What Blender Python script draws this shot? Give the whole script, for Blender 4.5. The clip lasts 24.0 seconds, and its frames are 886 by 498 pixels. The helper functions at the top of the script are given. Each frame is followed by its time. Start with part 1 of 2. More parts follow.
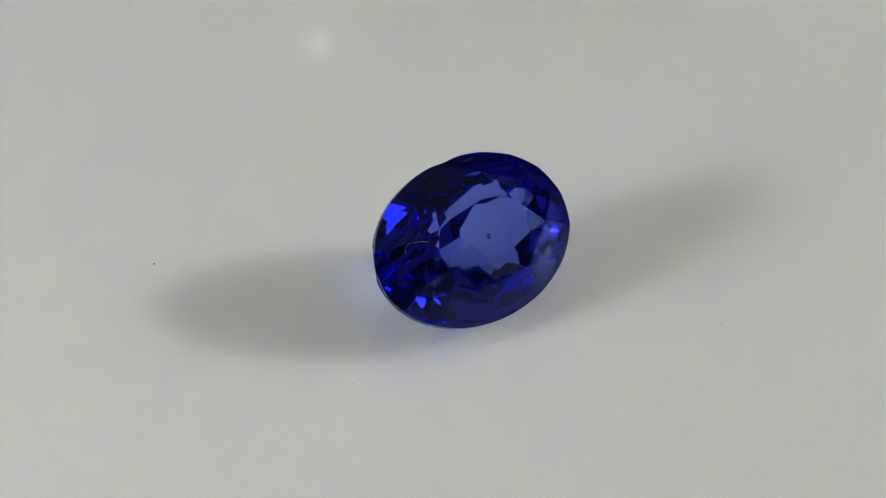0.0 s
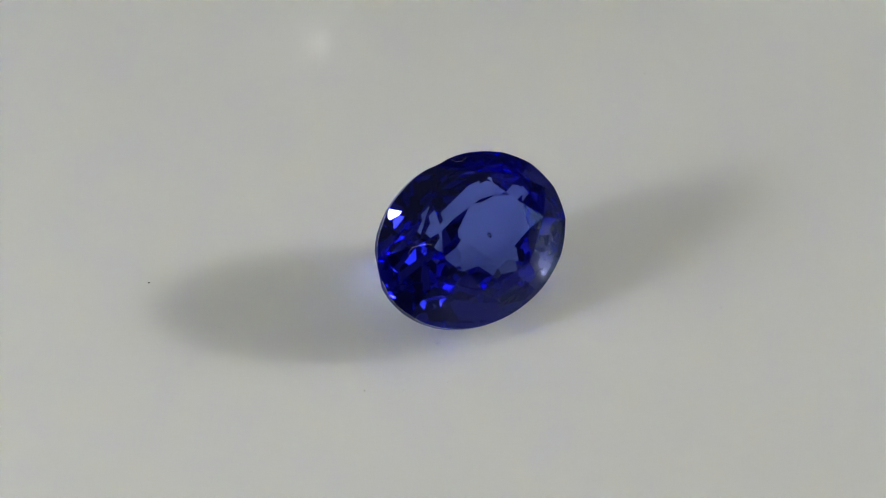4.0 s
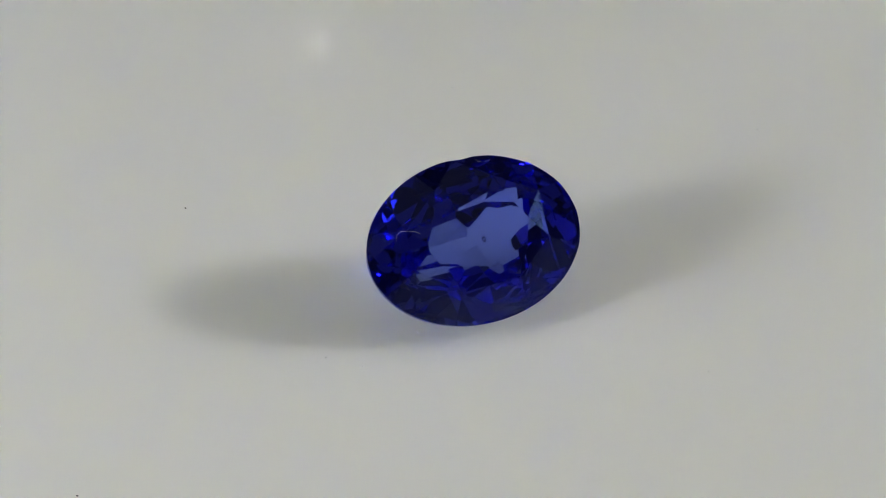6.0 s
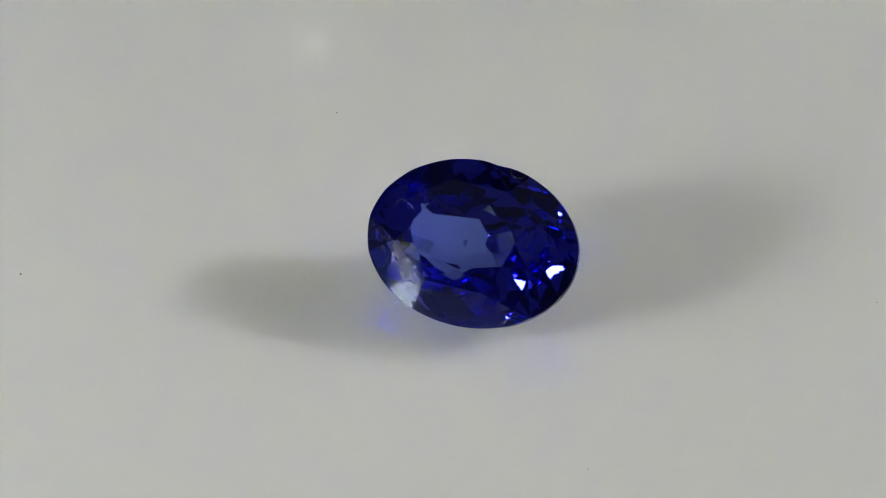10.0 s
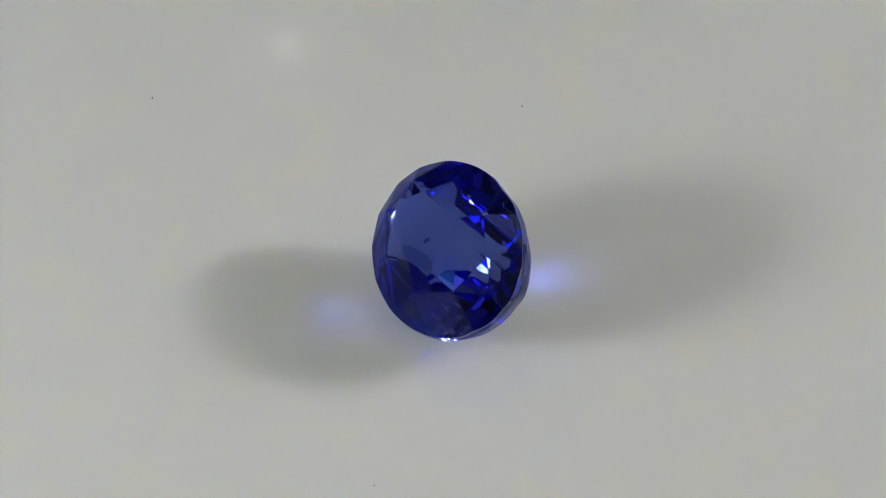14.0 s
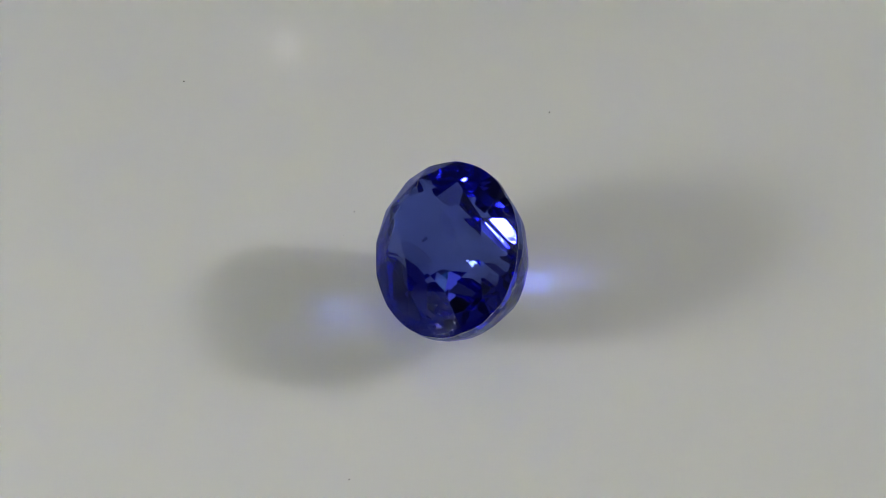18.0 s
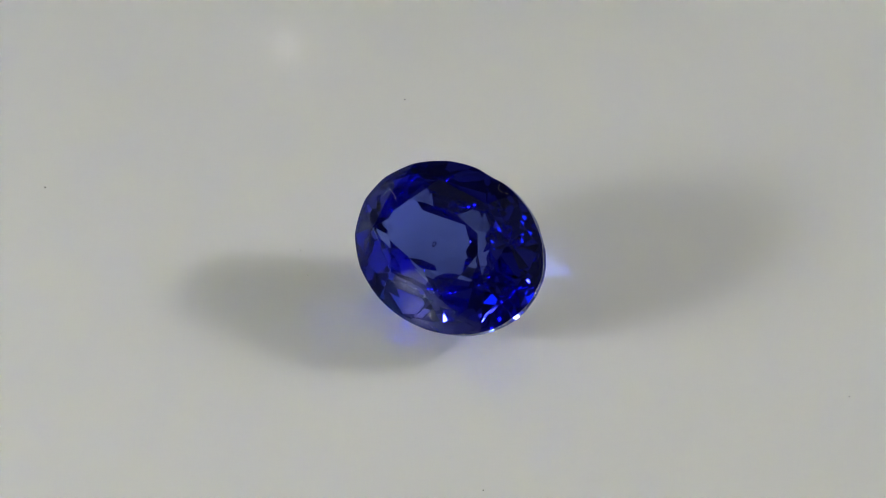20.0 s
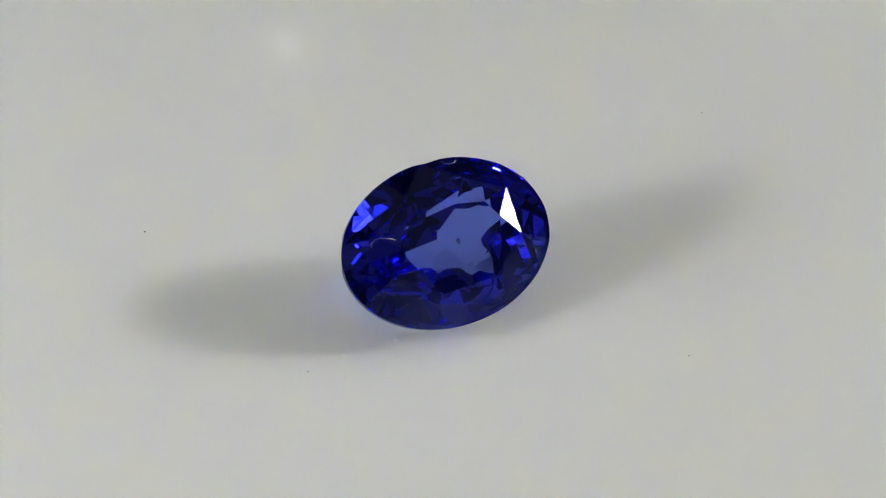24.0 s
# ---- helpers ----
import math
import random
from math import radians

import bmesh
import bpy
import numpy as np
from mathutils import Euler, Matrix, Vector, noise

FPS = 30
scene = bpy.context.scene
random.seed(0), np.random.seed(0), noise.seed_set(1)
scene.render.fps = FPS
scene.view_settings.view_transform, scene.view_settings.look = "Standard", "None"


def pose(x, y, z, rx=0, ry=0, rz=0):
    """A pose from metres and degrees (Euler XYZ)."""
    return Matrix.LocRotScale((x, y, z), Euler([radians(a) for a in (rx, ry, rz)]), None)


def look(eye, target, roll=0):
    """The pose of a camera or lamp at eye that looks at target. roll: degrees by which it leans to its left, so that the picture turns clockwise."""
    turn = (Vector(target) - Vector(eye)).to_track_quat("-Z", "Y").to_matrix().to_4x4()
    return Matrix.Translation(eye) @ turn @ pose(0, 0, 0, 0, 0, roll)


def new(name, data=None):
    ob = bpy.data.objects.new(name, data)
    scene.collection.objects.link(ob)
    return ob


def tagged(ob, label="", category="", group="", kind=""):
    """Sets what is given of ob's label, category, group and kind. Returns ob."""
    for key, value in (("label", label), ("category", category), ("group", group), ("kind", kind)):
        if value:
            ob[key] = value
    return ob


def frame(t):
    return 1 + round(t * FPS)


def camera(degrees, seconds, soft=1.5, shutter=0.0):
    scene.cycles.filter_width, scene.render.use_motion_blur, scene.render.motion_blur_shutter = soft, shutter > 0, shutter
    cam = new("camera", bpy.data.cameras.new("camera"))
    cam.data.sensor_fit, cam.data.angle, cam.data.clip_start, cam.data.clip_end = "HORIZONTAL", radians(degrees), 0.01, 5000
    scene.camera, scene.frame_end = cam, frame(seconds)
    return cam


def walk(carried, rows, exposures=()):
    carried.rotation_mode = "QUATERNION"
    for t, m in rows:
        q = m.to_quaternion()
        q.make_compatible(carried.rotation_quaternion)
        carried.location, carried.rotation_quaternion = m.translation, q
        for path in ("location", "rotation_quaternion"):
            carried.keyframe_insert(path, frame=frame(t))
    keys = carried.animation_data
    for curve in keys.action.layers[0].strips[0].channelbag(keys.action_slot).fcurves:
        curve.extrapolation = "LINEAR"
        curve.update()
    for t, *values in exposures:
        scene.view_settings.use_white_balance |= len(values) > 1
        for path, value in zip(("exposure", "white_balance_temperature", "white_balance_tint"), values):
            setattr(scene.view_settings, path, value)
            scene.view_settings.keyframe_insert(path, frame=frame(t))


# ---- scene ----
# A cut blue sapphire, 8.4 mm long, turning on a white glossy platter under two side lamps.

# ---- camera: a long lens ten centimetres away; it is nudged once, just after ten seconds ----
cam = camera(20.0, 24.0, soft=0.9)
ELEVATION, ROLL, FAR = radians(42.8), 0.87, 0.100
EYE = Vector((0.0, -FAR * math.cos(ELEVATION), FAR * math.sin(ELEVATION)))
before = look(EYE, (0.0, 0.0, 0.0), ROLL)
started = look(EYE, (0.00014, 0.00002, 0.0), ROLL)
after = look(EYE, (0.00108, 0.00019, 0.0), ROLL)
walk(cam, [(0.0, before), (9.9, before), (10.0, started), (10.1, after), (10.2, after), (24.0, after)],
     exposures=[(0.0, 0.05), (1.0, -0.06), (2.0, -0.17), (2.5, -0.14), (4.5, -0.01), (9.0, 0.01), (10.0, -0.02), (13.0, -0.05), (14.0, -0.07), (15.0, -0.12),
                (16.0, -0.20), (17.0, -0.19), (18.0, -0.16), (18.5, -0.11), (20.5, 0.04), (21.0, 0.07), (23.0, 0.09), (24.0, 0.16)])

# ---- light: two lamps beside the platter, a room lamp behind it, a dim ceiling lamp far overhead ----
world = bpy.data.worlds.new("room_dark")
world.use_nodes = True
world.node_tree.nodes["Background"].inputs[0].default_value = (0.01, 0.01, 0.01, 1)
scene.world = world
# light that the stone gathers falls on the platter
scene.cycles.caustics_refractive = scene.cycles.caustics_reflective = True
scene.cycles.sample_clamp_indirect = 0.0
scene.cycles.blur_glossy = 0.05
scene.cycles.max_bounces, scene.cycles.transmission_bounces, scene.cycles.glossy_bounces = 16, 16, 16
STONE_AT = Vector((0.0011, -0.0027, 0.003))


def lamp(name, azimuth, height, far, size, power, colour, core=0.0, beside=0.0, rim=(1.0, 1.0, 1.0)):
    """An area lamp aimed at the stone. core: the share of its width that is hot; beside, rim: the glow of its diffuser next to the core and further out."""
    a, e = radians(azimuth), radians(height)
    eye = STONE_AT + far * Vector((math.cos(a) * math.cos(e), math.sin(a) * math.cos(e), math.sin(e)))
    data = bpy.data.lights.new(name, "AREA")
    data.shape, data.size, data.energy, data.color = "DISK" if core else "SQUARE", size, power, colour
    if core:
        data.use_nodes = True
        nodes, links = data.node_tree.nodes, data.node_tree.links
        glow = nodes["Emission"]
        place, shift, reach, fall = nodes.new("ShaderNodeNewGeometry"), nodes.new("ShaderNodeVectorMath"), nodes.new("ShaderNodeVectorMath"), nodes.new("ShaderNodeMapRange")
        shift.operation, reach.operation, fall.interpolation_type = "SUBTRACT", "LENGTH", "SMOOTHSTEP"
        shift.inputs[1].default_value = (0.5, 0.5, 0.0)
        fall.inputs["From Min"].default_value, fall.inputs["From Max"].default_value = core * 0.82, core
        halo, spread = nodes.new("ShaderNodeMix"), nodes.new("ShaderNodeMapRange")
        halo.data_type, spread.interpolation_type = "RGBA", "SMOOTHSTEP"
        halo.inputs["A"].default_value, halo.inputs["B"].default_value = (beside, beside, beside, 1), (*rim, 1)
        spread.inputs["From Min"].default_value, spread.inputs["From Max"].default_value = core, core * 1.7
        links.new(reach.outputs["Value"], spread.inputs["Value"])
        links.new(spread.outputs["Result"], halo.inputs["Factor"])
        blend = nodes.new("ShaderNodeMix")
        blend.data_type = "RGBA"
        blend.inputs["A"].default_value = (1, 1, 1, 1)
        links.new(halo.outputs["Result"], blend.inputs["B"])
        links.new(place.outputs["Parametric"], shift.inputs[0])
        links.new(shift.outputs["Vector"], reach.inputs[0])
        links.new(reach.outputs["Value"], fall.inputs["Value"])
        links.new(fall.outputs["Result"], blend.inputs["Factor"])
        links.new(blend.outputs["Result"], glow.inputs["Color"])
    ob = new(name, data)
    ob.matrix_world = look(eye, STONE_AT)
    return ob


LAMP_WHITE = (1.0, 1.0, 1.0)
lamp("side_lamp", 7, 27, 0.26, 0.096, 4.75, LAMP_WHITE, 0.145, 0.065, (0.006, 0.008, 0.010))
lamp("side_lamp", 204, 22, 0.15, 0.064, 0.94, LAMP_WHITE, 0.205, 0.008, (0.001, 0.001, 0.001))
lamp("blue_lamp", 188, 20, 0.16, 0.038, 0.0093, (0.08, 0.40, 1.0))
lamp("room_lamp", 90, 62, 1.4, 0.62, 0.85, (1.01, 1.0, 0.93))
lamp("ceiling_lamp", 90, 89, 1.85, 3.6, 5.0, (1.01, 1.0, 0.72))


# ---- materials ----
def material(name):
    mat = bpy.data.materials.new(name)
    mat.use_nodes = True
    nodes, links = mat.node_tree.nodes, mat.node_tree.links
    return mat, nodes, links, nodes["Principled BSDF"]


def plain(name, colour, rough, grain=60.0, vary=0.15, bump=0.1, coat=0.0, gap=0.001, milky=0.0):
    """Painted or moulded surface with two scales of variation."""
    mat, nodes, links, shader = material(name)
    where = nodes.new("ShaderNodeTexCoord")
    big, fine = nodes.new("ShaderNodeTexNoise"), nodes.new("ShaderNodeTexNoise")
    big.inputs["Scale"].default_value, fine.inputs["Scale"].default_value = grain, grain * 11
    fine.inputs["Detail"].default_value = 6
    links.new(where.outputs["Object"], big.inputs["Vector"])
    links.new(where.outputs["Object"], fine.inputs["Vector"])
    mix = nodes.new("ShaderNodeMix")
    mix.data_type = "RGBA"
    mix.inputs["A"].default_value = (*[c * (1 - vary) for c in colour], 1)
    mix.inputs["B"].default_value = (*[min(1, c * (1 + vary)) for c in colour], 1)
    links.new(big.outputs["Fac"], mix.inputs["Factor"])
    links.new(mix.outputs["Result"], shader.inputs["Base Color"])
    relief = nodes.new("ShaderNodeBump")
    relief.inputs["Strength"].default_value, relief.inputs["Distance"].default_value = bump, gap
    links.new(fine.outputs["Fac"], relief.inputs["Height"])
    links.new(relief.outputs["Normal"], shader.inputs["Normal"])
    shader.inputs["Roughness"].default_value = rough
    shader.inputs["Coat Weight"].default_value = coat
    shader.inputs["Subsurface Weight"].default_value = milky
    shader.inputs["Subsurface Radius"].default_value = (1.0, 1.0, 0.85)
    shader.inputs["Subsurface Scale"].default_value = 0.0035
    shader.inputs["Coat Roughness"].default_value = 0.03
    return mat


def gem(name, tint, inner, outer, wavy=0.0):
    """Sapphire: refracting at 1.77 and tinted on the way through. Its gloss colour dims outside reflections (outer);
    where light is thrown back whole, a blue (inner) stands in for absorption inside.
    """
    mat, nodes, links, shader = material(name)
    nodes.remove(shader)
    clear, shine, mix, edge = (nodes.new("ShaderNode" + k) for k in ("BsdfRefraction", "BsdfGlossy", "MixShader", "Fresnel"))
    for n in (clear, edge):
        n.inputs["IOR"].default_value = 1.77
    clear.inputs["Roughness"].default_value = shine.inputs["Roughness"].default_value = 0.0
    clear.inputs["Color"].default_value = (*tint, 1)
    # polish is never quite flat
    where, ripple, relief = nodes.new("ShaderNodeTexCoord"), nodes.new("ShaderNodeTexNoise"), nodes.new("ShaderNodeBump")
    ripple.inputs["Scale"].default_value, ripple.inputs["Detail"].default_value = 1700.0, 3.0
    relief.inputs["Strength"].default_value, relief.inputs["Distance"].default_value = 1.0, wavy
    links.new(where.outputs["Object"], ripple.inputs["Vector"])
    links.new(ripple.outputs["Fac"], relief.inputs["Height"])
    links.new(relief.outputs["Normal"], shine.inputs["Normal"])
    # gloss colour runs from outer to inner by Fresnel, imitating absorption inside
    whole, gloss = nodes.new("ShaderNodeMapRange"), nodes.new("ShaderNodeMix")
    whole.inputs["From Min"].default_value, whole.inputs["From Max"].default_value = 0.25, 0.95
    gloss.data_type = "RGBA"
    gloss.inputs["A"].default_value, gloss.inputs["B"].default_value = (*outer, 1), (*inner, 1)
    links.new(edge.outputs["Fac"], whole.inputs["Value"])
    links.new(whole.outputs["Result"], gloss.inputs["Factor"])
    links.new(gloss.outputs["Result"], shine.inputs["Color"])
    links.new(edge.outputs["Fac"], mix.inputs["Fac"])
    links.new(clear.outputs[0], mix.inputs[1])
    links.new(shine.outputs[0], mix.inputs[2])
    links.new(mix.outputs[0], nodes["Material Output"].inputs["Surface"])
    return mat


ACRYLIC = plain("white_acrylic", (0.78, 0.78, 0.76), 0.30, 90, 0.012, 0.02, coat=0.5, gap=0.00002, milky=0.8)
# the crown's outer gloss is coloured darker and bluer, to dim what it mirrors
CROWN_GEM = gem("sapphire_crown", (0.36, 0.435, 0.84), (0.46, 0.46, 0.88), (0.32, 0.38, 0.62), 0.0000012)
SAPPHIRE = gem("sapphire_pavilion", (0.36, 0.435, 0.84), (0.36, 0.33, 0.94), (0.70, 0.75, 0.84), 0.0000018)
FROSTED = plain("ground_edge", (0.55, 0.58, 0.72), 0.45, 4000)
DARK_DUST = plain("dark_dust", (0.03, 0.03, 0.03), 0.9, 4000)
PALE_DUST = plain("pale_dust", (0.95, 0.95, 0.97), 0.2, 4000, coat=1.0)
INCLUSION = plain("dark_crystal", (0.03, 0.04, 0.16), 0.5, 4000)
WALL = plain("wall_paint", (0.45, 0.44, 0.42), 0.8, 2, 0.05, 0.1)
DESK = plain("desk_laminate", (0.30, 0.29, 0.28), 0.5, 8, 0.1, 0.1)


# ---- building ----
def mesh_of(name, verts, faces, mat, smooth=False):
    data = bpy.data.meshes.new(name)
    data.from_pydata([tuple(v) for v in verts], [], faces)
    data.materials.append(mat)
    if smooth:
        data.polygons.foreach_set("use_smooth", [True] * len(faces))
    data.update()
    return data


def part(name, data, parent, label=""):
    ob = new(name, data)
    ob.parent = parent
    return tagged(ob, label)


def box(name, lo, hi, mat):
    (x0, y0, z0), (x1, y1, z1) = lo, hi
    v = [(x, y, z) for z in (z0, z1) for y in (y0, y1) for x in (x0, x1)]
    f = [(0, 2, 3, 1), (4, 5, 7, 6), (0, 1, 5, 4), (2, 6, 7, 3), (0, 4, 6, 2), (1, 3, 7, 5)]
    return new(name, mesh_of(name, v, f, mat))


# ---- the room round it ----
tagged(box("floor", (-2, -2, -0.84), (2, 2, -0.80), DESK), "plain dark floor of the room", "floor", kind="structure")
tagged(box("ceiling", (-2, -2, 1.90), (2, 2, 1.94), WALL), "plain matt ceiling of the room", "ceiling", kind="structure")
for wall_name, lo, hi in (("wall_north", (-2, 2, -0.8), (2, 2.1, 1.9)), ("wall_south", (-2, -2.1, -0.8), (2, -2, 1.9)),
                          ("wall_east", (2, -2, -0.8), (2.1, 2, 1.9)), ("wall_west", (-2.1, -2, -0.8), (-2, 2, 1.9))):
    tagged(box(wall_name, lo, hi, WALL), "plain matt grey wall of the room", "wall", kind="structure")
tagged(box("desk_top", (-0.7, -0.45, -0.80), (0.7, 0.45, -0.03), DESK), "plain grey counter under the turntable", "desk", kind="structure")

# a small pale bulb far behind, mirrored in the platter
bulb_mat, bulb_nodes, bulb_links, bulb_shader = material("bulb_glow")
bulb_shader.inputs["Emission Color"].default_value = (1.0, 0.99, 0.94, 1)
bulb_shader.inputs["Emission Strength"].default_value = 6.0


def pear(name, centre, radius, mat, n=24, m=16):
    v, f = [], []
    for i in range(m + 1):
        g = math.pi * i / m
        r = radius * math.sin(g) * (1.0 if g > math.pi / 2 else 0.55 + 0.45 * math.sin(g) ** 2)
        v += [(centre[0] + r * math.cos(2 * math.pi * k / n), centre[1] + r * math.sin(2 * math.pi * k / n), centre[2] + radius * 1.4 * math.cos(g)) for k in range(n)]
    f = [(i * n + k, (i + 1) * n + k, (i + 1) * n + (k + 1) % n, i * n + (k + 1) % n) for i in range(m) for k in range(n)]
    return mesh_of(name, v, f, mat, smooth=True)


BULB = (-0.0728, 1.0342, 0.8017)
floor_lamp = tagged(new("floor_lamp"), "slim pale floor lamp with a small glowing bulb", "floor lamp")
part("bulb", pear("bulb", BULB, 0.0085, bulb_mat), floor_lamp, "small pale glowing bulb")
for piece, r0, r1, z0, z1 in (("pole", 0.005, 0.005, -0.79, BULB[2] - 0.009), ("base", 0.12, 0.11, -0.80, -0.785)):
    rings = [(BULB[0] + r * math.cos(g * math.pi / 12), BULB[1] + r * math.sin(g * math.pi / 12), z) for r, z in ((r0, z0), (r1, z1)) for g in range(24)]
    part(piece, mesh_of(piece, rings, [(k, (k + 1) % 24, 24 + (k + 1) % 24, 24 + k) for k in range(24)] + [tuple(range(23, -1, -1)), tuple(range(24, 48))], WALL), floor_lamp)

# ---- the turntable ----
AXIS = Vector((0.001003, -0.002892, 0.0))


def disc(name, radius, z0, z1, bevel, mat, n=128):
    prof = [(radius * 0.5, z0), (radius - bevel, z0), (radius, z0 + bevel), (radius, z1 - bevel),
            (radius - bevel * 0.3, z1 - bevel * 0.3), (radius - bevel, z1)]
    v = [(r * math.cos(2 * math.pi * k / n), r * math.sin(2 * math.pi * k / n), z) for r, z in prof for k in range(n)]
    f = [(i * n + k, i * n + (k + 1) % n, (i + 1) * n + (k + 1) % n, (i + 1) * n + k) for i in range(len(prof) - 1) for k in range(n)]
    f += [tuple(range(n))[::-1], tuple(range((len(prof) - 1) * n, len(prof) * n))]
    return mesh_of(name, v, f, mat)


turntable = tagged(new("turntable"), "glossy white acrylic turntable platter, almost clean", "turntable")
part("platter", disc("platter", 0.125, -0.012, 0.0, 0.002, ACRYLIC), turntable)
part("base", disc("base", 0.09, -0.030, -0.012, 0.001, ACRYLIC), turntable)

# ---- the sapphire ----
A, B = 0.004224, 0.004224 * 0.76
CROWN, TABLE, GIRDLE = 0.205, 0.290, 0.061
LEANS = {("star", 180): (0.0, 3.0), ("kite", 90): (0.0, -4.0)}
# facets that mirror a lamp outright: their normals
AIMED = {("kite", 0): (0.372, 0.027, 0.928), ("bezel", 180): (-0.559, 0.008, 0.829), ("upper", 0): (0.594, 0.172, 0.786), ("lower", 315): (0.552, -0.068, 0.831)}
LEVEL = Vector((0.0410, -0.0330, 0.9986)).normalized()
# the cutter's pattern sits a little aslant on the oval: shifts of the table's corners and of the crown's break points, turns of the tips
CORNER_SHIFT = {0: (0.010, 0.067), 45: (0.050, -0.016), 90: (0.008, -0.031), 135: (-0.064, -0.023), 180: (-0.028, 0.059), 225: (-0.054, 0.066), 270: (0.024, 0.075), 315: (0.081, 0.085)}
BREAK_SHIFT = {0: (-0.024, 0.074), 135: (0.026, 0.010), 180: (0.026, 0.062), 225: (0.0, 0.070), 270: (0.0, 0.070), 315: (-0.037, 0.066)}
TIP_TURN = {0: 3.8, 180: -3.0}
TILT, HEADING, IN_PLANE = radians(41.89), radians(32.36), radians(4.0)
TURN = Matrix.Rotation(HEADING, 4, "Z") @ Matrix.Rotation(TILT, 4, "X") @ Matrix.Rotation(IN_PLANE, 4, "Z")
EXTRA_CUTS = 90


def flat(p, q, s):
    """The half-space under the plane through three points, as (normal, distance)."""
    n = (q - p).cross(s - p).normalized()
    n = -n if n.dot(p) < 0 else n
    return n, n.dot(p)


def at(angle, r, z):
    return Vector((A * r * math.cos(radians(angle)), B * r * math.sin(radians(angle)), A * z))


def tier(angle, r, z, slope, wide=1.0):
    """A pavilion plane that leaves the oval of radius r at depth z with that slope."""
    c, s = math.cos(radians(angle)) / wide, math.sin(radians(angle))
    n = Vector((c / A, s / B, -1.0 / (slope * A)))
    d = (r - z / slope) / n.length
    return n.normalized(), d


def leaned(plane, about, turn_z, lift, push=0.0):
    """A plane turned a little about a point of it: cutters never hit the angle exactly."""
    n, _ = plane
    side = Vector((-n.y, n.x, 0)).normalized()
    n = Matrix.Rotation(radians(turn_z), 3, "Z") @ Matrix.Rotation(radians(lift), 3, side) @ n
    return n, n.dot(about) + push * A




# lower pavilion cuts: index angle, steepness, depth in half-lengths
CUTS = ((324.3, 24.85, 0.7833), (296.7, 24.49, 0.7699), (226.1, 23.64, 0.7659), (116.2, 44.33, 0.7002), (58.6, 32.82, 0.7538),
        (303.6, 31.95, 0.7644), (126.9, 32.24, 0.7395), (228.2, 35.07, 0.7594), (147.9, 23.11, 0.7816), (19.0, 34.96, 0.7954),
        (244.5, 40.14, 0.7196), (47.1, 52.43, 0.7832), (357.3, 46.73, 0.8261), (183.4, 37.88, 0.8166), (339.7, 43.15, 0.7737),
        (261.8, 27.84, 0.7341), (288.8, 41.77, 0.8502), (198.4, 50.28, 0.8425), (73.9, 43.89, 0.7176), (240.9, 51.55, 0.7344))
# end of cuts


def on_plane(p, normal, anchor):
    """p moved up or down onto the plane through an anchor."""
    n = Vector(normal)
    return Vector((p.x, p.y, anchor.z - (n.x * (p.x - anchor.x) + n.y * (p.y - anchor.y)) / n.z))


def tip_of(d):
    return at(d + TIP_TURN.get(d % 360, 0.0), 1, 0)


def corner_of(d):
    x, y = CORNER_SHIFT[d % 360]
    return on_plane(at(d, 0.46, 0) + Vector((x * A, y * A, 0)), LEVEL, Vector((0, 0, A * TABLE)))


def break_of(d):
    """Where the crown's slope breaks, between two tips; on the aimed facets where it borders one."""
    x, y = BREAK_SHIFT.get(d % 360, (0.0, 0.0))
    p = at(d + 22.5, 0.72, CROWN) + Vector((x * A, y * A, 0))
    if d % 360 in (0, 315):
        return on_plane(p, AIMED["kite", 0], corner_of(0))
    if d % 360 in (135, 180):
        return on_plane(p, AIMED["bezel", 180], tip_of(180))
    return p


def crown_plane(kind, d, p, q, s):
    """The facet through three points, or one that is aimed or leans about its base or its inner point."""
    if (kind, d) in AIMED:
        n = Vector(AIMED[kind, d]).normalized()
        return n, n.dot(s)
    return leaned(flat(p, q, s), (q + s) / 2 if kind in ("bezel", "kite") else s, *LEANS.get((kind, d), (0, 0)))


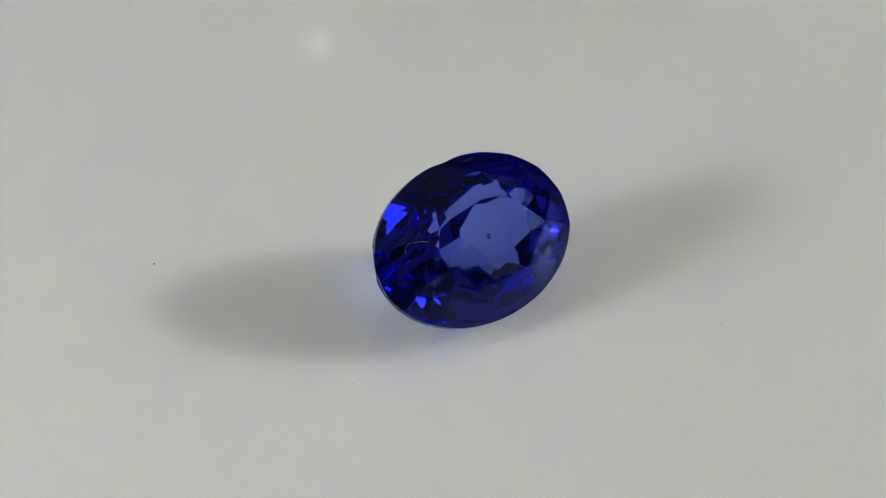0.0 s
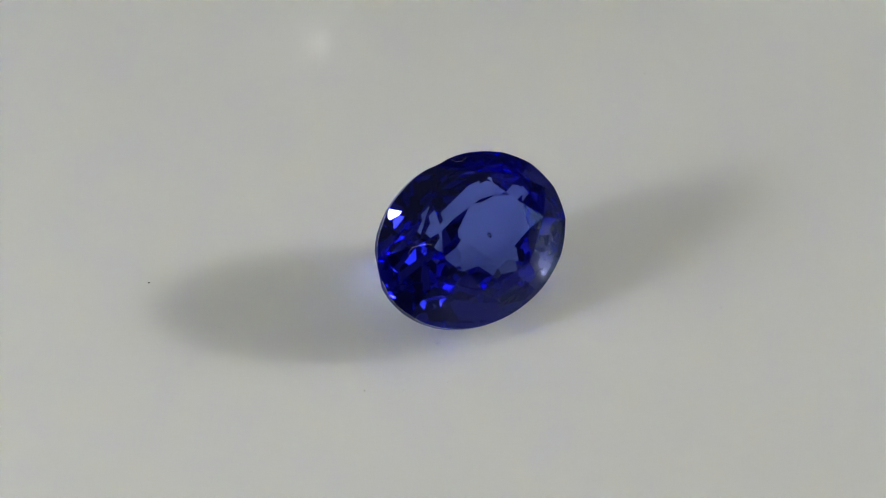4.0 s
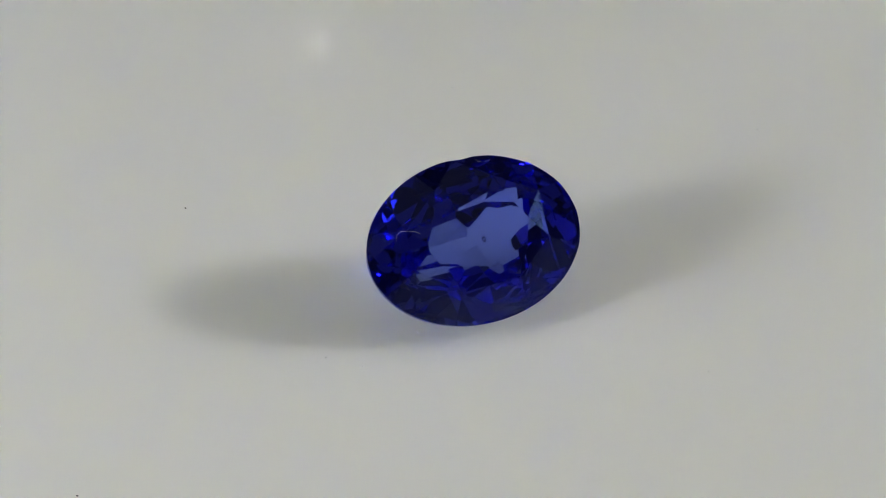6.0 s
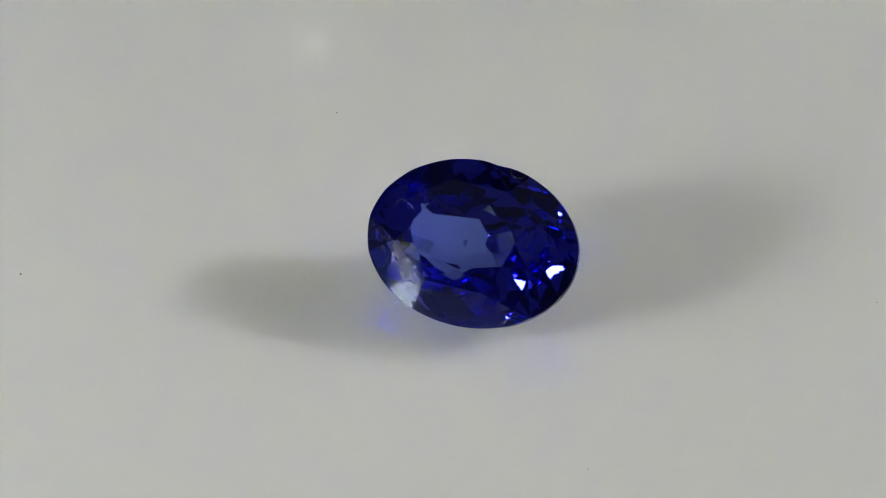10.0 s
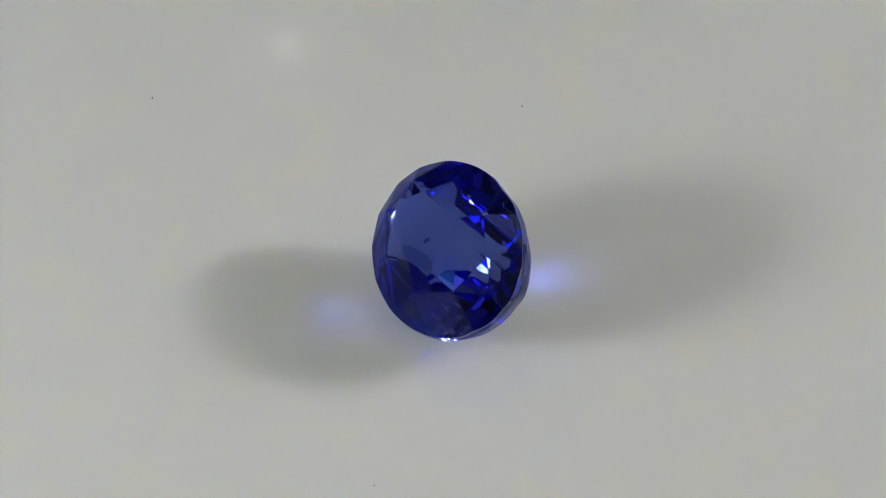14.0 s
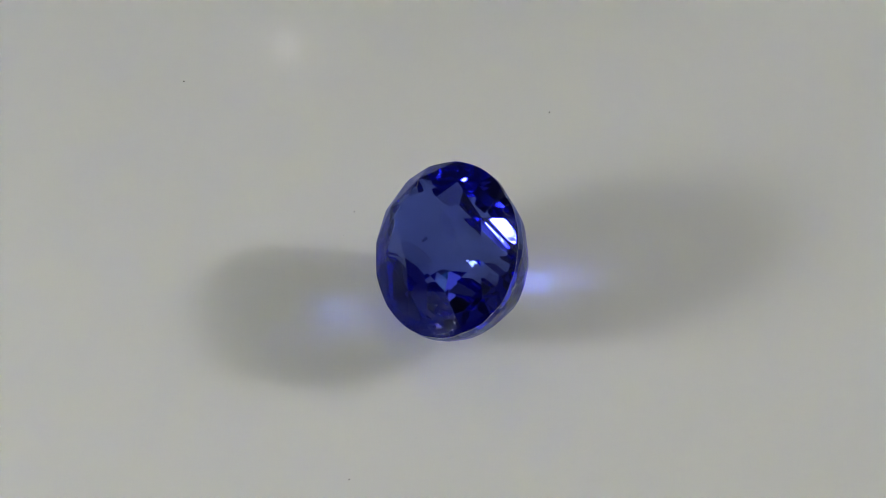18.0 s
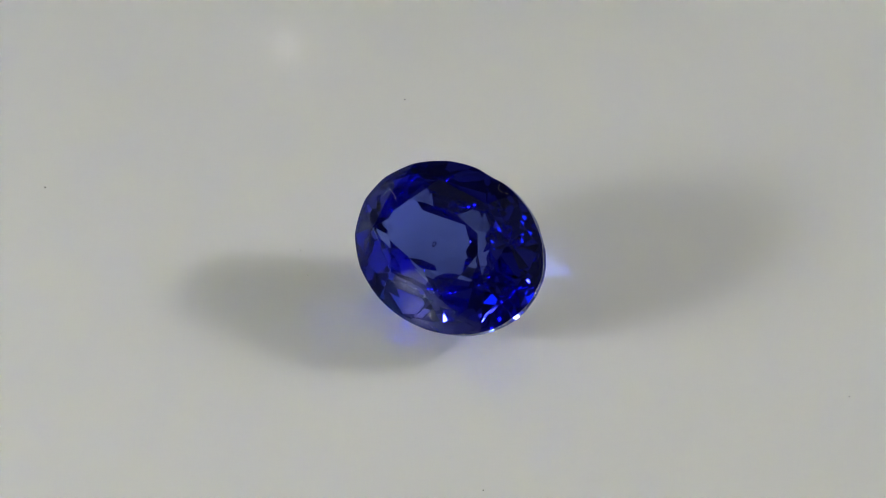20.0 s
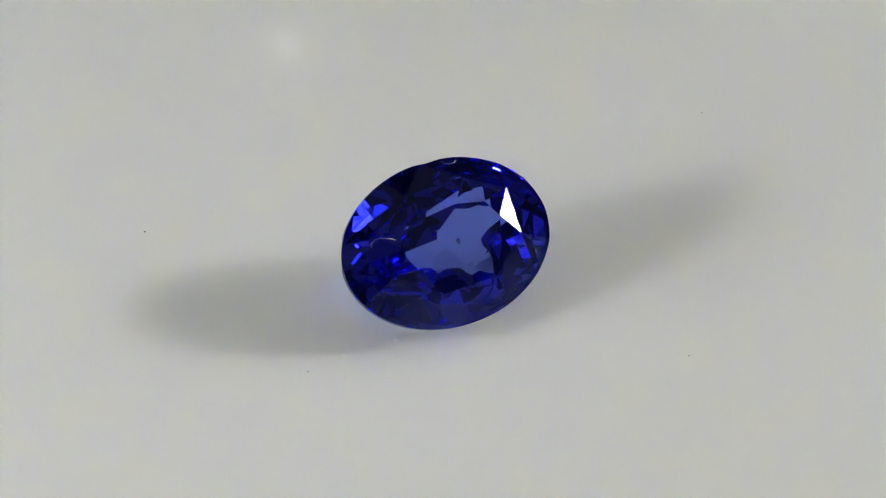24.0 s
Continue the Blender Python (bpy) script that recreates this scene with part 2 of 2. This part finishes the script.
def cut_planes():
    out = [("table_facet", (LEVEL, LEVEL.z * A * TABLE))]
    for k in range(8):
        d = 45 * k
        tip, left, right, corner = tip_of(d), break_of(d - 45), break_of(d), corner_of(d)
        corner_next, mid_rim, tip_next = corner_of(d + 45), at(d + 22.5, 1, 0), tip_of(d + 45)
        out.append(("bezel_facet", crown_plane("bezel", d, tip, left, right)))
        out.append(("kite_facet", crown_plane("kite", d, corner, left, right)))
        out.append(("star_facet", crown_plane("star", d, corner, corner_next, right)))
        out.append(("upper_girdle_facet", crown_plane("upper", d, tip, mid_rim, right)))
        out.append(("upper_girdle_facet", crown_plane("lower", d, tip_next, mid_rim, right)))
    for k in range(96):
        g = 2 * math.pi * (k + 0.5) / 96
        n = Vector((math.cos(g) / A, math.sin(g) / B, 0))
        out.append(("girdle", (n.normalized(), 1.0 / n.length)))
    # upper pavilion tiers: count, first index, oval radius, depth under the edge, slope, seed, jitter
    for count, first, r, deep, slope, seed, jitter in ((48, 24.1, 1.0035, 0.0000, 2.755, 9669, 1.5), (26, 10.9, 0.9707, 0.0906, 2.669, 458, 1.4), (32, -8.5, 0.9149, 0.1753, 1.884, 327, 1.6), (32, -0.5, 0.8595, 0.2736, 0.912, 77, 1.6)):
        rnd = random.Random(seed)
        for k in range(count):
            g = 360 / count * k + first + rnd.uniform(-jitter, jitter)
            out.append(("pavilion_facet", tier(g, r, -GIRDLE - deep, slope * rnd.uniform(0.94, 1.07))))
    glint = Vector((0.6459, 0.6700, -0.3661)).normalized()
    out.append(("pavilion_facet", (glint, glint.dot(at(36, 1, -GIRDLE)) - 0.004 * A)))
    for index, steep, deep in CUTS:
        a, e = radians(index), radians(steep)
        out.append(("pavilion_facet", (Vector((math.cos(a) * math.sin(e), math.sin(a) * math.sin(e), -math.cos(e))), deep * A)))
    return out


def clipped(poly, n, d):
    out = []
    for i, p in enumerate(poly):
        q = poly[(i + 1) % len(poly)]
        a, b = n.dot(p) - d, n.dot(q) - d
        if a <= 0:
            out.append(p)
        if (a < 0 < b) or (b < 0 < a):
            out.append(p + (q - p) * (a / (a - b)))
    return out


def carved(cuts):
    """The stone as the space that all its cuts leave: (name, normal, points) of each facet."""
    out = []
    for i, (name, (n, d)) in enumerate(cuts):
        u = n.orthogonal().normalized()
        w = n.cross(u)
        c = n * d
        poly = [c + 3 * A * (u + w), c + 3 * A * (w - u), c - 3 * A * (u + w), c + 3 * A * (u - w)]
        for j, (_, (m, e)) in enumerate(cuts):
            if j != i:
                poly = clipped(poly, m, e)
                if len(poly) < 3:
                    break
        kept = []
        for p in poly:
            if not kept or (p - kept[-1]).length > 1e-8:
                kept.append(p)
        if len(kept) > 2 and (kept[0] - kept[-1]).length < 1e-8:
            kept.pop()
        if len(kept) > 2:
            out.append((name, n, kept))
    return out


def facets():
    """All facets, with small extra ones where the cutter has taken corners of the pavilion off."""
    cuts = cut_planes()
    base, rnd = carved(cuts), random.Random(11)
    low = min((TURN @ p).z for _, _, pts in base for p in pts)
    corners = {}
    for name, n, pts in base:
        for p in pts:
            if p.z < -0.27 * A and (TURN @ p).z > low + 0.05 * A:
                corners.setdefault(tuple(round(c / A, 4) for c in p), []).append((n, p))
    for key in sorted(rnd.sample(sorted(corners), min(EXTRA_CUTS, len(corners)))):
        n = sum((m for m, _ in corners[key]), Vector()).normalized()
        n = (n + Vector([rnd.uniform(-0.12, 0.12) for _ in range(3)])).normalized()
        cuts.append(("pavilion_facet", (n, n.dot(corners[key][0][1]) - A * rnd.uniform(0.004, 0.013))))
    return [(name, [nicked(p) for p in pts]) for name, n, pts in carved(cuts)]


def nicked(p):
    """The small notch worn into the edge on one long side."""
    g, r = math.atan2(p.y / B, p.x / A), math.hypot(p.x / A, p.y / B)
    deep = 0.024 * math.exp(-((g - radians(86)) / radians(6)) ** 2) * max(0.0, min(1.0, (r - 0.93) / 0.06))
    return Vector((p.x * (1 - deep), p.y * (1 - deep), p.z))


def crown_z(x, y):
    return min((d - n.x * x - n.y * y) / n.z for name, (n, d) in cut_planes()[:41] if n.z > 0.05)


pieces = facets()
SINK = min((TURN @ p).z for _, pts in pieces for p in pts)
SEAT = Matrix.Translation((0, 0, -SINK)) @ TURN


def dished(name, rim, mat, rings=14, along=8, hollow=0.055):
    """A facet whose face polishing has left a trace hollow: its normals lean inwards towards the rim."""
    mid = sum(rim, Vector()) / len(rim)
    up = (rim[1] - rim[0]).cross(rim[2] - rim[0]).normalized()
    edge = [p.lerp(q, k / along) for p, q in zip(rim, rim[1:] + rim[:1]) for k in range(along) if (q - p).length > 1e-5]
    n = len(edge)
    v = [mid] + [mid.lerp(p, i / rings) for i in range(1, rings + 1) for p in edge]
    faces = [(0, 1 + k, 1 + (k + 1) % n) for k in range(n)]
    faces += [(1 + i * n + k, 1 + (i + 1) * n + k, 1 + (i + 1) * n + (k + 1) % n, 1 + i * n + (k + 1) % n) for i in range(rings - 1) for k in range(n)]
    data = mesh_of(name, v, faces, mat, smooth=True)
    data.normals_split_custom_set_from_vertices([(up - (p - mid) * hollow / A).normalized() for p in v])
    return data


sapphire = tagged(new("sapphire"), "oval faceted deep blue sapphire, tilted on its pavilion", "gemstone")
band_v, band_f = [], []
for facet_name, pts in pieces:
    pts = [SEAT @ p for p in pts]
    if facet_name == "table_facet":
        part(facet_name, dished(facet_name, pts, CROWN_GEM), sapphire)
    elif facet_name == "girdle":
        band_f.append(tuple(range(len(band_v), len(band_v) + len(pts))))
        band_v += pts
    else:
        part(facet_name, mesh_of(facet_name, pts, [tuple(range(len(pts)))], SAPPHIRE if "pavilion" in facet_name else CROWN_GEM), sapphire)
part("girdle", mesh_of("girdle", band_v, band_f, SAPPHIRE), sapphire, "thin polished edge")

# the ground line where crown and edge meet
UP = (SEAT.to_3x3() @ Vector((0, 0, 1))).normalized()
line_v, line_f = [], []
for face in band_f:
    pts = [band_v[k] for k in face]
    mid = sum(pts, Vector()) / len(pts)
    for p, q in zip(pts, pts[1:] + pts[:1]):
        if ((p + q) / 2 - mid).dot(UP) > 0.00005 and abs((q - p).normalized().dot(UP)) < 0.6:
            out = ((q - p).cross(UP)).normalized()
            out = out if out.dot(mid - SEAT.translation) > 0 else -out
            ring = [UP * 0.000005, out * 0.000005, -UP * 0.000005, -out * 0.000005]
            base = len(line_v)
            line_v += [p + w for w in ring] + [q + w for w in ring]
            line_f += [(base + k, base + (k + 1) % 4, base + 4 + (k + 1) % 4, base + 4 + k) for k in range(4)]
part("edge_line", mesh_of("edge_line", line_v, line_f, FROSTED), sapphire, "fine pale ground line along the edge")


def blob(name, where, size, mat, seed, flatness=0.6):
    rnd = random.Random(seed)
    bm = bmesh.new()
    bmesh.ops.create_icosphere(bm, subdivisions=2, radius=size)
    for w in bm.verts:
        w.co *= rnd.uniform(0.8, 1.2)
        w.co = SEAT @ (where + Vector((w.co.x, w.co.y * 0.7, w.co.z * flatness)))
    data = bpy.data.meshes.new(name)
    bm.to_mesh(data)
    bm.free()
    data.materials.append(mat)
    return data


def ring(name, where, wide, thick, mat, seed):
    """A crystal inside the stone, seen as a dark ring with a pale heart."""
    rnd, n, m = random.Random(seed), 20, 6
    v = []
    for k in range(n):
        g, w, h = 2 * math.pi * k / n, wide * rnd.uniform(0.9, 1.1), thick * rnd.uniform(0.4, 1.2)
        v += [SEAT @ (where + Vector(((w + h * math.cos(a)) * math.cos(g) * 0.75, (w + h * math.cos(a)) * math.sin(g), h * math.sin(a)))) for a in (2 * math.pi * j / m for j in range(m))]
    f = [(k * m + j, (k + 1) % n * m + j, (k + 1) % n * m + (j + 1) % m, k * m + (j + 1) % m) for k in range(n) for j in range(m)]
    return mesh_of(name, v, f, mat, smooth=True)


INSIDE = Vector((0.0246 * A, -0.026 * A, 0.25 * A))
part("inclusion", ring("inclusion", INSIDE, 0.00008, 0.000035, INCLUSION, 3), sapphire, "small dark ring of a crystal inclusion")
part("inclusion", blob("inclusion", INSIDE + Vector((0.00002, 0.00006, -0.0001)), 0.00004, INCLUSION, 5), sapphire, "small dark crystal inclusion")


# ---- lint on the stone ----
def fibre(name, points, thick, label):
    """A thin bent hair lying on the crown, through a few places of the oval."""
    path = []
    for (u0, w0), (u1, w1) in zip(points, points[1:]):
        for j in range(5):
            u, w = u0 + (u1 - u0) * j / 5, w0 + (w1 - w0) * j / 5
            x, y = A * u, B * w
            path.append(SEAT @ Vector((x, y, crown_z(x, y) + thick)))
    v, f, n = [], [], 6
    for i, p in enumerate(path):
        along = (path[min(i + 1, len(path) - 1)] - path[max(i - 1, 0)]).normalized()
        u = along.orthogonal().normalized()
        w = along.cross(u)
        v += [p + thick * (u * math.cos(2 * math.pi * k / n) + w * math.sin(2 * math.pi * k / n)) for k in range(n)]
        if i:
            f += [((i - 1) * n + k, (i - 1) * n + (k + 1) % n, i * n + (k + 1) % n, i * n + k) for k in range(n)]
    f += [tuple(range(n))[::-1], tuple(range(len(v) - n, len(v)))]
    return tagged(new(name, mesh_of(name, v, f, PALE_DUST, smooth=True)), label, "lint", "lint on the stone")


FIBRES = [fibre("lint_fibre", [(-0.73, 0.20), (-0.72, 0.27), (-0.68, 0.30), (-0.62, 0.28), (-0.56, 0.25), (-0.52, 0.20)], 0.000003,
                "fine white lint fibre lying on the sapphire crown"),
          fibre("lint_fibre", [(0.20, 0.95), (0.21, 0.90), (0.26, 0.87), (0.32, 0.88), (0.34, 0.91)], 0.0000028,
                "fine white curled lint fibre at the sapphire edge")]


# ---- dust on the platter ----
def crumb(name, size, mat, seed, stretch=1.6, tall=0.5):
    rnd = random.Random(seed)
    bm = bmesh.new()
    bmesh.ops.create_icosphere(bm, subdivisions=1, radius=size)
    for w in bm.verts:
        w.co *= rnd.uniform(0.6, 1.3)
        w.co.x *= stretch
        w.co.z *= tall
    low = min(w.co.z for w in bm.verts)
    for w in bm.verts:
        w.co.z -= low
    data = bpy.data.meshes.new(name)
    bm.to_mesh(data)
    bm.free()
    data.materials.append(mat)
    return data


SPECKS = []


def speck(x, y, size, mat, seed, label, stretch=1.6, tall=0.5):
    ob = tagged(new("dust_speck", crumb("dust_speck", size, mat, seed, stretch, tall)), label, "dust", "dust on the platter")
    SPECKS.append((ob, x, y))


DARK, PALE = "tiny dark dust speck on the glossy white platter", "tiny pale glinting dust speck on the white platter"
for i, (x, y, size) in enumerate(((-0.01240, 0.00175, 0.000045), (-0.01060, -0.01388, 0.00005), (0.0098, -0.00110, 0.00003),
                                  (0.00877, 0.0135, 0.00003), (-0.00428, -0.00465, 0.00003), (-0.00428, 0.01238, 0.000012))):
    speck(x, y, size * 0.75, DARK_DUST, i, DARK)
for i, (x, y, size) in enumerate(((-0.00135, -0.00236, 0.00008), (-0.00122, -0.00383, 0.00003), (-0.00027, -0.00355, 0.00004), (0.0056, 0.00022, 0.000025),
                                  (-0.00115, -0.00444, 0.000035), (0.00448, -0.00087, 0.00003), (-0.00280, -0.00468, 0.00006), (0.00525, 0.00146, 0.000035))):
    speck(x, y, size, PALE_DUST, 40 + i, PALE, 1.3, 0.6)


# ---- what moves: platter, stone and dust turn together about one axis ----
TURNS = ((0.0, 0.0), (1.0, 10.1), (2.0, 20.5), (2.25, 22.1), (2.5, 20.2), (4.5, -0.1), (6.0, -15.9), (8.0, -36.0), (10.0, -56.3),
         (12.6, -83.6), (14.0, -98.1), (16.1, -119.6), (16.35, -121.3), (16.6, -118.7), (18.2, -101.5), (18.7, -96.0), (21.0, -58.9),
         (22.4, -36.4), (24.0, -10.5))


def turn_at(t):
    return float(np.interp(t, [a for a, _ in TURNS], [b for _, b in TURNS]))


def spin(thing, x, y):
    rows = []
    for t in sorted({k * 0.5 for k in range(49)} | {a for a, _ in TURNS}):
        a = turn_at(t)
        c, s = math.cos(radians(a)), math.sin(radians(a))
        rows.append((t, pose(AXIS.x + x * c - y * s, AXIS.y + x * s + y * c, 0, 0, 0, a)))
    walk(thing, rows)


def motions():
    spin(turntable, 0.0, 0.0)
    spin(sapphire, 0.000162, 0.000137)
    for ob in FIBRES:
        spin(ob, 0.000162, 0.000137)
    for ob, x, y in SPECKS:
        spin(ob, x, y)


motions()
